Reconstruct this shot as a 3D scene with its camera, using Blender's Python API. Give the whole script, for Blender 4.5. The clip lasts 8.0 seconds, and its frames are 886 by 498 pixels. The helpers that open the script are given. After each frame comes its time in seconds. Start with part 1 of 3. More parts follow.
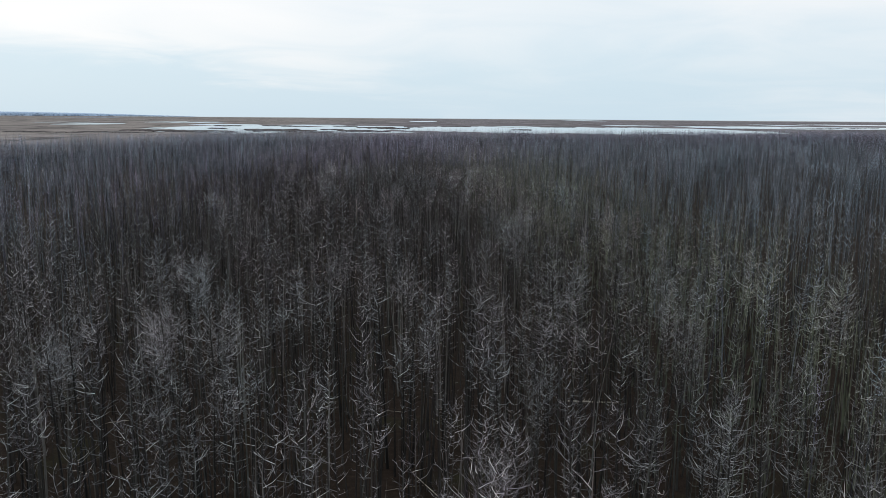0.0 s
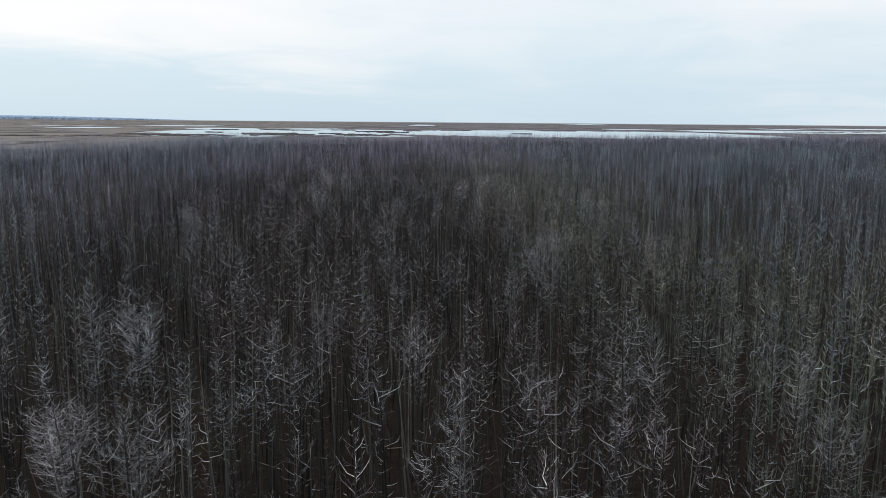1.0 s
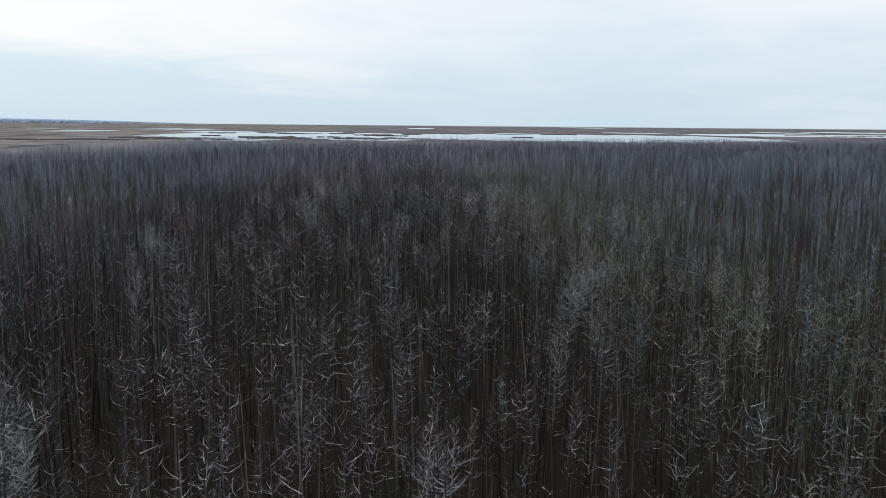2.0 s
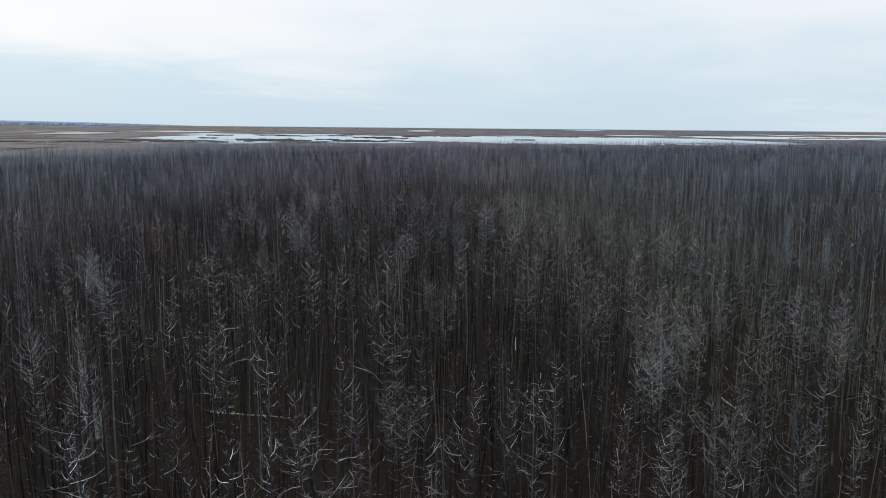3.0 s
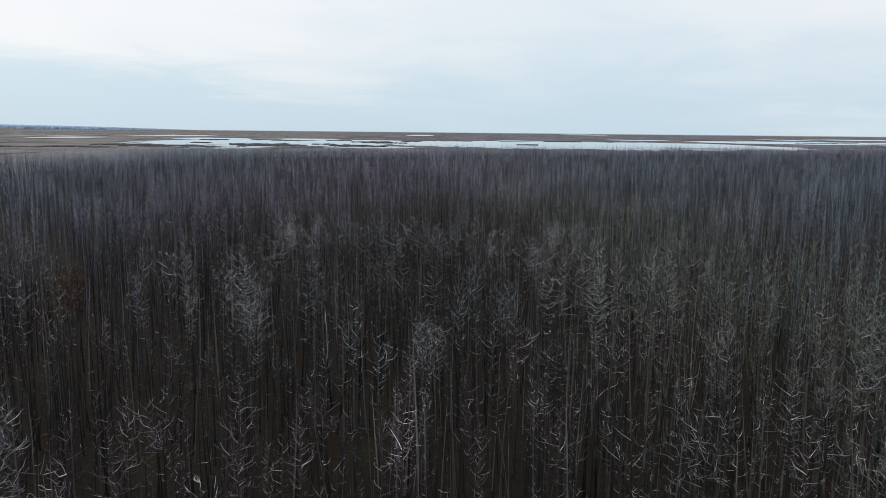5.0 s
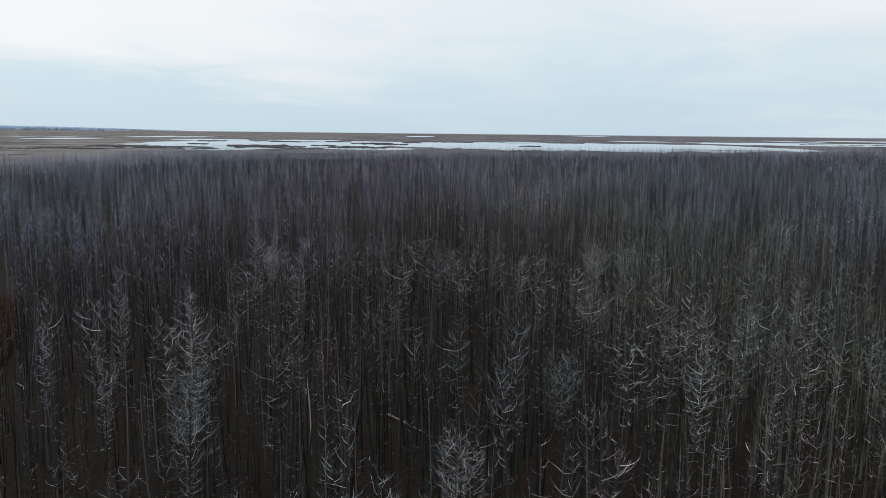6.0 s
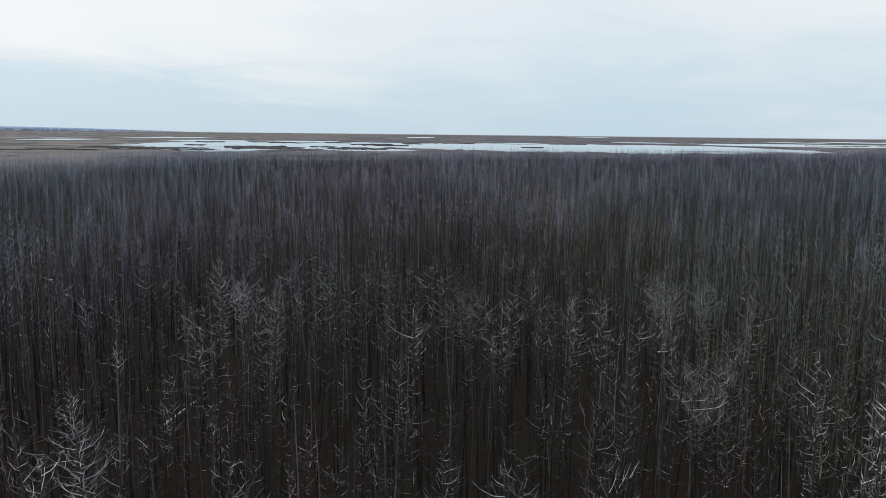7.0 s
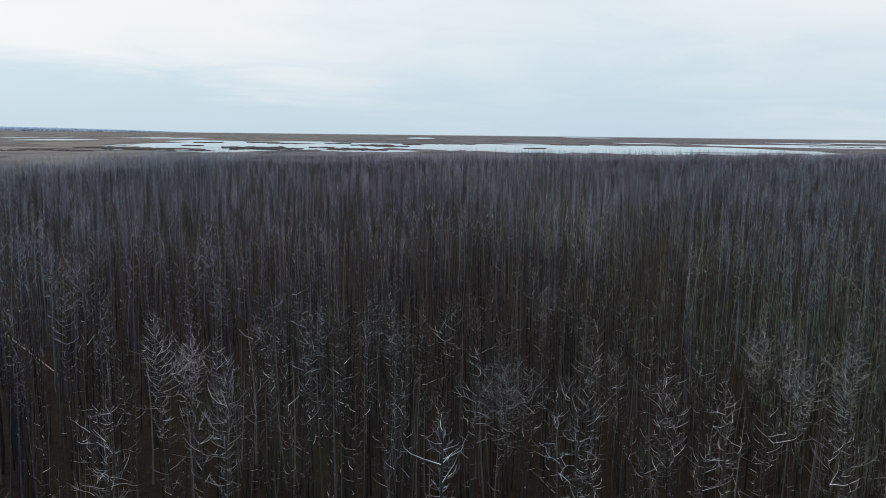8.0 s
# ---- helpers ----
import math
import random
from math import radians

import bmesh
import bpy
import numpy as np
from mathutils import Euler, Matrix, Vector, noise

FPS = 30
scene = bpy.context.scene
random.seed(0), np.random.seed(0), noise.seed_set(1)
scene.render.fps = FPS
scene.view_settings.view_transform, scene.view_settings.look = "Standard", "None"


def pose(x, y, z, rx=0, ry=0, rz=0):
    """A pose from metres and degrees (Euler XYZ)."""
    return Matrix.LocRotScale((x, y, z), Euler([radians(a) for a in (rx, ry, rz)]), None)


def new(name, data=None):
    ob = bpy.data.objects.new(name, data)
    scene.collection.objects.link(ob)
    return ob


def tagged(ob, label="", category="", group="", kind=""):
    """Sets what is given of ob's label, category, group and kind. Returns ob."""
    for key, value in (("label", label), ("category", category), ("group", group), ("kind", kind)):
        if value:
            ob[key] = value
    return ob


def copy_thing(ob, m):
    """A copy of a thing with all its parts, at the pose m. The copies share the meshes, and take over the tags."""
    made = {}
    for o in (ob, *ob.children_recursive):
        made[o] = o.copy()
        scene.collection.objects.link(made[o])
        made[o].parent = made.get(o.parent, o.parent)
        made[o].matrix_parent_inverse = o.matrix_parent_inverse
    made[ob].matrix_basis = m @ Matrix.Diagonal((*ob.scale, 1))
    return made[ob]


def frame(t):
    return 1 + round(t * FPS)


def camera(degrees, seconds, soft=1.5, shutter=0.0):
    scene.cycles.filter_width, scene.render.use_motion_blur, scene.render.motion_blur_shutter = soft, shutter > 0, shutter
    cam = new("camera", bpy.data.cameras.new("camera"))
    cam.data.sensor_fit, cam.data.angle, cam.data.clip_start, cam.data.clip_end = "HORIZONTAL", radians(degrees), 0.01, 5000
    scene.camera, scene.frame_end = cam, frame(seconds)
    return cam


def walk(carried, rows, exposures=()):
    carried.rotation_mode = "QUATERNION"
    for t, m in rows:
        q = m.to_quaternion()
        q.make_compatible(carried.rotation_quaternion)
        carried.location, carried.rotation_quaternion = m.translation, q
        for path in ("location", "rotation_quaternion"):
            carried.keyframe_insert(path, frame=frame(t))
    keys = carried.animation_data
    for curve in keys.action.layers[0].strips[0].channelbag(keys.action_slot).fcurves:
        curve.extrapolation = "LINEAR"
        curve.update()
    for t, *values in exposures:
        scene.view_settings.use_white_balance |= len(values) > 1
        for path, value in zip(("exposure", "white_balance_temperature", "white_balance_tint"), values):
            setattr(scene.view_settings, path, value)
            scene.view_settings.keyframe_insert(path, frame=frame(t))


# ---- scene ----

from collections import namedtuple

# ---- camera: level flight over the tree tops ----
cam = camera(60.0, 8.0, soft=0.7)
EYE = 15.5
# seconds, x, y in metres, then pitch, roll, yaw in degrees
ROWS = [
    (0.0, 0.00, 0.00, -9.822, -0.43, -0.032),
    (0.5, -0.51, 5.48, -9.695, -0.45, -0.070),
    (1.0, -1.03, 11.21, -9.549, -0.46, -0.120),
    (1.5, -1.54, 17.17, -9.413, -0.47, -0.185),
    (3.0, -3.13, 36.14, -9.136, -0.51, -0.243),
    (3.5, -3.66, 42.74, -9.060, -0.53, -0.250),
    (4.0, -4.20, 49.42, -8.957, -0.54, -0.295),
    (4.5, -4.75, 56.16, -8.876, -0.55, -0.345),
    (6.0, -6.41, 76.50, -8.729, -0.59, -0.348),
    (6.5, -6.97, 83.21, -8.694, -0.60, -0.340),
    (7.0, -7.54, 89.85, -8.660, -0.61, -0.348),
    (7.5, -8.11, 96.39, -8.638, -0.63, -0.352),
    (8.0, -8.69, 102.80, -8.618, -0.64, -0.348),
]
walk(cam, [(t, pose(x, y, EYE, 90 + p, r, w)) for t, x, y, p, r, w in ROWS], exposures=[(0.0, 0.07, 6560, 10), (3.0, 0.02, 6460, 10), (8.0, -0.06, 6440, 8.6)])

# ---- light: thin high overcast ----
SUN_UP, SUN_TURN = 40.0, -50.0
world = bpy.data.worlds.new("overcast_sky")
scene.world = world
world.use_nodes = True
wt = world.node_tree
wt.nodes.clear()


def wnode(kind, **sets):
    n = wt.nodes.new(kind)
    for key, value in sets.items():
        n.inputs[key].default_value = value
    return n


def wmath(op, a, b):
    n = wt.nodes.new("ShaderNodeMath")
    n.operation = op
    for i, v in enumerate((a, b)):
        if isinstance(v, (int, float)):
            n.inputs[i].default_value = v
        else:
            wt.links.new(v, n.inputs[i])
    return n.outputs[0]


sky = wt.nodes.new("ShaderNodeTexSky")
sky.sky_type = "NISHITA"
sky.sun_disc = False
sky.sun_elevation = radians(SUN_UP)
sky.sun_rotation = radians(SUN_TURN)
sky.air_density, sky.dust_density, sky.ozone_density = 1.0, 2.5, 1.5
coord = wt.nodes.new("ShaderNodeTexCoord")
split = wt.nodes.new("ShaderNodeSeparateXYZ")
wt.links.new(coord.outputs["Generated"], split.inputs[0])
# clouds lie in a layer: sheets of it flatten towards the horizon
low = wmath("MAXIMUM", split.outputs[2], 0.0)
flat = wt.nodes.new("ShaderNodeCombineXYZ")
wt.links.new(wmath("DIVIDE", split.outputs[0], wmath("ADD", low, 0.11)), flat.inputs[0])
wt.links.new(wmath("DIVIDE", split.outputs[1], wmath("ADD", low, 0.11)), flat.inputs[1])
banks = wnode("ShaderNodeTexNoise", Scale=0.30, Detail=3.0, Roughness=0.45, Distortion=0.4)
wt.links.new(flat.outputs[0], banks.inputs["Vector"])
wisps = wnode("ShaderNodeTexNoise", Scale=0.9, Detail=6.0, Roughness=0.55, Distortion=0.9)
wt.links.new(flat.outputs[0], wisps.inputs["Vector"])
# the veiled sun whitens the cloud round it
aim = wt.nodes.new("ShaderNodeVectorMath")
aim.operation = "DOT_PRODUCT"
wt.links.new(coord.outputs["Generated"], aim.inputs[0])
aim.inputs[1].default_value = (math.sin(radians(SUN_TURN)) * math.cos(radians(SUN_UP)), math.cos(radians(SUN_TURN)) * math.cos(radians(SUN_UP)), math.sin(radians(SUN_UP)))
glow = wmath("POWER", wmath("MAXIMUM", aim.outputs["Value"], 0.0), 3.0)
cover = wmath("ADD", wmath("MULTIPLY", wmath("SUBTRACT", banks.outputs[0], 0.5), 0.75), wmath("MULTIPLY", wmath("SUBTRACT", wisps.outputs[0], 0.5), 0.6))
cover = wmath("ADD", wmath("ADD", cover, wmath("ADD", wmath("MULTIPLY", wmath("MAXIMUM", wmath("SUBTRACT", split.outputs[0], 0.2), 0.0), 0.8), 0.02)), wmath("ADD", wmath("MULTIPLY", low, 3.3), wmath("MULTIPLY", glow, 0.43)))
# a bank of cloud with a ragged lower edge stands to the side of the sun
side_of = wmath("MINIMUM", wmath("MAXIMUM", wmath("MULTIPLY", split.outputs[0], -3.5), 0.0), 1.0)
edge = wmath("ADD", wmath("MULTIPLY", wmath("SUBTRACT", wmath("SUBTRACT", low, 0.033), wmath("MULTIPLY", split.outputs[0], -0.088)), 36.0), wmath("MULTIPLY", wmath("SUBTRACT", wisps.outputs[0], 0.5), 3.0))
cover = wmath("ADD", cover, wmath("MULTIPLY", wmath("MULTIPLY", side_of, 0.30), wmath("MINIMUM", wmath("MAXIMUM", edge, -1.0), 1.0)))
veil = wt.nodes.new("ShaderNodeValToRGB")
veil.color_ramp.interpolation = "EASE"
veil.color_ramp.elements[0].position, veil.color_ramp.elements[1].position = 0.0, 1.0
veil.color_ramp.elements[0].color = (0.63, 0.782, 0.89, 1)
veil.color_ramp.elements[1].color = (0.95, 0.965, 0.985, 1)
wt.links.new(cover, veil.inputs[0])
blue = wnode("ShaderNodeBackground", Strength=0.10)
wt.links.new(sky.outputs[0], blue.inputs[0])
cloud = wnode("ShaderNodeBackground", Strength=1.0)
wt.links.new(veil.outputs[0], cloud.inputs[0])
both = wt.nodes.new("ShaderNodeMixShader")
both.inputs[0].default_value = 0.9
wt.links.new(blue.outputs[0], both.inputs[1])
wt.links.new(cloud.outputs[0], both.inputs[2])
wout = wt.nodes.new("ShaderNodeOutputWorld")
wt.links.new(both.outputs[0], wout.inputs[0])

sun_data = bpy.data.lights.new("sun", "SUN")
sun_data.energy, sun_data.angle, sun_data.color = 0.7, radians(20), (1.0, 0.97, 0.93)
sun = new("sun", sun_data)
sun.rotation_euler = Euler((radians(90 - SUN_UP), 0, radians(180 - SUN_TURN)))
sun.location = (0, 0, 60)

# ---- materials ----


class Mat:
    """A small builder for node materials."""

    def __init__(self, name):
        self.mat = bpy.data.materials.new(name)
        self.mat.use_nodes = True
        self.t = self.mat.node_tree
        self.bsdf = self.t.nodes["Principled BSDF"]

    def put(self, socket, value):
        if isinstance(value, bpy.types.NodeSocket):
            self.t.links.new(value, socket)
        else:
            socket.default_value = value

    def noise(self, scale, detail=4.0, rough=0.55, where=None, distortion=0.0):
        n = self.t.nodes.new("ShaderNodeTexNoise")
        n.inputs["Scale"].default_value = scale
        n.inputs["Detail"].default_value = detail
        n.inputs["Roughness"].default_value = rough
        n.inputs["Distortion"].default_value = distortion
        self.put(n.inputs["Vector"], where or self.place())
        return n.outputs[0]

    def place(self, stretch=(1, 1, 1)):
        geo = self.t.nodes.new("ShaderNodeNewGeometry")
        m = self.t.nodes.new("ShaderNodeMapping")
        self.t.links.new(geo.outputs["Position"], m.inputs[0])
        m.inputs["Scale"].default_value = stretch
        return m.outputs[0]

    def ramp(self, fac, stops):
        n = self.t.nodes.new("ShaderNodeValToRGB")
        while len(n.color_ramp.elements) < len(stops):
            n.color_ramp.elements.new(0.5)
        for e, (p, c) in zip(n.color_ramp.elements, stops):
            e.position, e.color = p, (*c, 1)
        self.put(n.inputs[0], fac)
        return n.outputs[0]

    def mix(self, fac, a, b, kind="MIX"):
        n = self.t.nodes.new("ShaderNodeMixRGB")
        n.blend_type = kind
        for s, v in zip(n.inputs, (fac, a, b)):
            self.put(s, (*v, 1) if isinstance(v, tuple) else v)
        return n.outputs[0]

    def maths(self, op, a, b=0.0):
        n = self.t.nodes.new("ShaderNodeMath")
        n.operation = op
        self.put(n.inputs[0], a)
        self.put(n.inputs[1], b)
        return n.outputs[0]

    def bump(self, height, strength, distance):
        n = self.t.nodes.new("ShaderNodeBump")
        n.inputs["Strength"].default_value = strength
        n.inputs["Distance"].default_value = distance
        self.put(n.inputs["Height"], height)
        self.put(self.bsdf.inputs["Normal"], n.outputs[0])

    def done(self, colour, rough=0.9, spec=0.2):
        self.put(self.bsdf.inputs["Base Color"], (*colour, 1) if isinstance(colour, tuple) else colour)
        self.put(self.bsdf.inputs["Roughness"], rough)
        self.bsdf.inputs["Specular IOR Level"].default_value = spec
        return self.mat


def bark_material(name, tones, lichen, uneven=(0.75, 1.25)):
    m = Mat(name)
    geo = m.t.nodes.new("ShaderNodeNewGeometry")
    base = m.ramp(geo.outputs["Random Per Island"], tones)
    grain = m.noise(9.0, 5.0, 0.6, m.place((1, 1, 0.18)))
    base = m.mix(0.55, base, m.ramp(grain, [(0.3, (0.45, 0.45, 0.45)), (0.7, (1.3, 1.3, 1.3))]), "MULTIPLY")
    # more lichen to the right of the camera's path, placed to fit its view
    s = m.t.nodes.new("ShaderNodeSeparateXYZ")
    m.t.links.new(geo.outputs["Position"], s.inputs[0])
    lichen_bias = m.maths("MINIMUM", m.maths("MULTIPLY", m.maths("SUBTRACT", m.maths("ADD", s.outputs[0], m.maths("MULTIPLY", s.outputs[1], 0.08)), 10.0), 0.014), 0.14)
    lichen_bias = m.maths("SUBTRACT", lichen_bias, m.maths("MULTIPLY", m.maths("MAXIMUM", m.maths("SUBTRACT", s.outputs[0], 26.0), 0.0), 0.015))
    patch = m.ramp(m.maths("ADD", m.noise(0.9, 3.0), lichen_bias), [(0.57, (0, 0, 0)), (0.76, (1, 1, 1))])
    base = m.mix(patch, base, m.mix(0.65, base, lichen))
    # some crowns are old and grown over, others clean
    clump = m.noise(0.55, 2.0, 0.5, m.place((1, 1, 0.45)))
    base = m.mix(1.0, base, m.ramp(clump, [(0.34, (uneven[0],) * 3), (0.5, (1.0, 1.0, 1.0)), (0.68, (uneven[1],) * 3)]), "MULTIPLY")
    # whole patches of the stand are older and paler than the next
    stand = m.noise(0.075, 3.0, 0.6, m.place((1, 1, 0)), 0.5)
    base = m.mix(1.0, base, m.ramp(stand, [(0.33, (0.55, 0.55, 0.55)), (0.5, (0.92, 0.92, 0.92)), (0.66, (1.45, 1.45, 1.45))]), "MULTIPLY")
    hue = m.noise(0.05, 3.0, 0.6, m.place((1, 1.6, 0)))
    base = m.mix(1.0, base, m.ramp(hue, [(0.36, (0.90, 1.02, 1.04)), (0.5, (1.0, 1.0, 1.0)), (0.64, (1.08, 0.97, 1.0))]), "MULTIPLY")
    m.bump(grain, 0.5, 0.01)
    return m.done(base, 0.9, 0.2)


# the stand nearby; purple-grey tones towards the marsh paint distance haze into the trees
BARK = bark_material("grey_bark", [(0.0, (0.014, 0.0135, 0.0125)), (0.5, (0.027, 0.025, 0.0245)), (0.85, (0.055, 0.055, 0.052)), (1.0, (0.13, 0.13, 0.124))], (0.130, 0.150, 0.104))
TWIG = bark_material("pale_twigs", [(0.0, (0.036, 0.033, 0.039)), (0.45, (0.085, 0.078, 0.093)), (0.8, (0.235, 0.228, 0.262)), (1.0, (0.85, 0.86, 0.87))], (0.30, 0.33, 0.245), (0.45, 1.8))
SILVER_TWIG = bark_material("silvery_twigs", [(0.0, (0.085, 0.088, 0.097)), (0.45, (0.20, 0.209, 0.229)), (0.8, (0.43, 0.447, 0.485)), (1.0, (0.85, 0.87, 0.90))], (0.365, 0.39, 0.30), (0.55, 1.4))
HAZED_BARK = bark_material("hazed_bark", [(0.0, (0.020, 0.0203, 0.029)), (0.5, (0.040, 0.0405, 0.057)), (1.0, (0.10, 0.103, 0.138))], (0.11, 0.135, 0.15))
HAZED_TWIG = bark_material("hazed_twigs", [(0.0, (0.20, 0.193, 0.275)), (0.45, (0.36, 0.347, 0.495)), (0.8, (0.53, 0.515, 0.68)), (1.0, (0.68, 0.68, 0.82))], (0.37, 0.38, 0.47), (0.65, 1.45))
# paler slate bark and twigs: haze at the view's sides painted into the colour
SIDE_HAZE_TWIG = bark_material("side_haze_twigs", [(0.0, (0.22, 0.275, 0.34)), (0.45, (0.34, 0.42, 0.52)), (0.8, (0.41, 0.50, 0.61)), (1.0, (0.50, 0.60, 0.70))], (0.33, 0.41, 0.45), (0.7, 1.35))
SIDE_HAZE_BARK = bark_material("side_haze_bark", [(0.0, (0.022, 0.026, 0.031)), (0.5, (0.038, 0.045, 0.054)), (1.0, (0.10, 0.117, 0.134))], (0.15, 0.18, 0.17))
LOGWOOD = bark_material("bleached_wood", [(0.0, (0.22, 0.20, 0.17)), (0.5, (0.34, 0.31, 0.27)), (1.0, (0.58, 0.55, 0.50))], (0.40, 0.40, 0.34))


def ground_material():
    m = Mat("wet_ground")
    geo = m.t.nodes.new("ShaderNodeNewGeometry")
    s = m.t.nodes.new("ShaderNodeSeparateXYZ")
    m.t.links.new(geo.outputs["Position"], s.inputs[0])
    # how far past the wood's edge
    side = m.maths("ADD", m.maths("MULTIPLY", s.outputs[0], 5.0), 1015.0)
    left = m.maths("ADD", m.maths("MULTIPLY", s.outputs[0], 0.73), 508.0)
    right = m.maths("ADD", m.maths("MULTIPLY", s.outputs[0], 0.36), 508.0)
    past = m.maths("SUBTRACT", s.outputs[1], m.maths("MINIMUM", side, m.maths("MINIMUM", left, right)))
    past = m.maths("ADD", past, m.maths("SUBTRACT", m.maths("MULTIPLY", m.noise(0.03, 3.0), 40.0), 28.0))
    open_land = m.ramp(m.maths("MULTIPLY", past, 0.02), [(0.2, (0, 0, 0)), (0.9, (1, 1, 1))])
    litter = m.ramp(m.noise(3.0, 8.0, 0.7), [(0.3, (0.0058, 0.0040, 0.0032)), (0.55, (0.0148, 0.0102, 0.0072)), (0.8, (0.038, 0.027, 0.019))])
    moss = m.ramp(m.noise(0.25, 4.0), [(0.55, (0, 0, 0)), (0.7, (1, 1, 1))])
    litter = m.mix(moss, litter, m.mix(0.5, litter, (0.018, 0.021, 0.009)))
    wide = m.noise(1.0, 6.0, 0.6, m.place((0.012, 0.010, 1)))
    reed = m.ramp(wide, [(0.3, (0.112, 0.107, 0.122)), (0.5, (0.155, 0.149, 0.165)), (0.7, (0.205, 0.197, 0.210))])
    # drier and yellower on the open side
    dry = m.ramp(m.maths("ADD", m.maths("MULTIPLY", s.outputs[0], -0.0022), m.maths("MULTIPLY", wide, 0.5)), [(0.45, (0, 0, 0)), (1.0, (1, 1, 1))])
    reed = m.mix(dry, reed, m.mix(0.6, reed, (0.225, 0.206, 0.180)))
    fine = m.ramp(m.noise(0.5, 6.0, 0.65), [(0.3, (0.6, 0.6, 0.6)), (0.7, (1.25, 1.25, 1.25))])
    reed = m.mix(0.7, reed, fine, "MULTIPLY")
    tufts = m.ramp(m.noise(1.0, 5.0, 0.6, m.place((0.06, 0.016, 1))), [(0.35, (0.72, 0.72, 0.74)), (0.6, (1.2, 1.2, 1.2))])
    reed = m.mix(0.8, reed, tufts, "MULTIPLY")
    runnel = m.ramp(m.noise(1.0, 3.0, 0.5, m.place((0.035, 0.013, 1)), 0.6), [(0.60, (0, 0, 0)), (0.66, (1, 1, 1))])
    reed = m.mix(runnel, reed, (0.045, 0.042, 0.044))
    creek = m.ramp(m.noise(1.0, 4.0, 0.55, m.place((0.014, 0.017, 1)), 0.8), [(0.50, (0, 0, 0)), (0.60, (1, 1, 1))])
    reed = m.mix(creek, reed, (0.056, 0.053, 0.058))
    m.bump(m.noise(2.0, 8.0, 0.7), 0.6, 0.12)
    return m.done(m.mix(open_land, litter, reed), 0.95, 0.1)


GROUND = ground_material()


def water_material(name, gloss):
    m = Mat(name)
    m.bump(m.noise(0.6, 3.0), 0.02, 0.02)
    m.bsdf.inputs["IOR"].default_value = 1.33
    return m.done((0.03, 0.035, 0.035), gloss, 0.5)


WATER = water_material("still_water", 0.03)
SEA = water_material("wind_ruffled_sea", 0.35)


def plain_noise_material(name, dark, pale, scale):
    m = Mat(name)
    return m.done(m.ramp(m.noise(scale, 6.0, 0.65), [(0.3, dark), (0.7, pale)]), 0.95, 0.1)


REEDS = plain_noise_material("reed_tufts", (0.038, 0.036, 0.039), (0.098, 0.092, 0.094), 0.15)
BRACKEN = plain_noise_material("dead_bracken", (0.025, 0.016, 0.011), (0.075, 0.044, 0.027), 1.5)
# distant woods: the air's pale blue haze is put into their base colour
FARWOOD = plain_noise_material("hazed_far_woods", (0.30, 0.41, 0.56), (0.34, 0.455, 0.61), 0.02)

# ---- mesh tools ----


def mesh_of(name, verts, tris, materials, slots=None):
    """A mesh from arrays of corners and triangles."""
    verts, tris = np.asarray(verts, np.float32), np.asarray(tris, np.int32)
    me = bpy.data.meshes.new(name)
    me.vertices.add(len(verts))
    me.vertices.foreach_set("co", verts.ravel())
    me.loops.add(tris.size)
    me.loops.foreach_set("vertex_index", tris.ravel())
    me.polygons.add(len(tris))
    me.polygons.foreach_set("loop_start", np.arange(0, tris.size, 3, dtype=np.int32))
    if slots is not None:
        me.polygons.foreach_set("material_index", np.asarray(slots, np.int32))
    for mat in materials:
        me.materials.append(mat)
    me.update(calc_edges=True)
    return me


class Sticks:
    """Gathers tapered sticks, each closed to a point at its tip."""

    def __init__(self):
        self.v, self.f = [], []

    def add(self, points, radii, sides=3):
        """points along the stick, the radius at each; the last is the tip."""
        first = len(self.v)
        n = len(points) - 1
        axis = (points[-1] - points[0]).normalized()
        side = axis.orthogonal().normalized()
        other = axis.cross(side)
        for p, r in zip(points[:-1], radii):
            for k in range(sides):
                a = 2 * math.pi * k / sides
                self.v.append(tuple(p + side * (r * math.cos(a)) + other * (r * math.sin(a))))
        self.v.append(tuple(points[-1]))
        tip = len(self.v) - 1
        for i in range(n - 1):
            for k in range(sides):
                a, b = first + i * sides + k, first + i * sides + (k + 1) % sides
                self.f += [(a, b, b + sides), (a, b + sides, a + sides)]
        for k in range(sides):
            a, b = first + (n - 1) * sides + k, first + (n - 1) * sides + (k + 1) % sides
            self.f.append((a, b, tip))

    def arrays(self):
        return np.array(self.v, np.float32), np.array(self.f, np.int32)


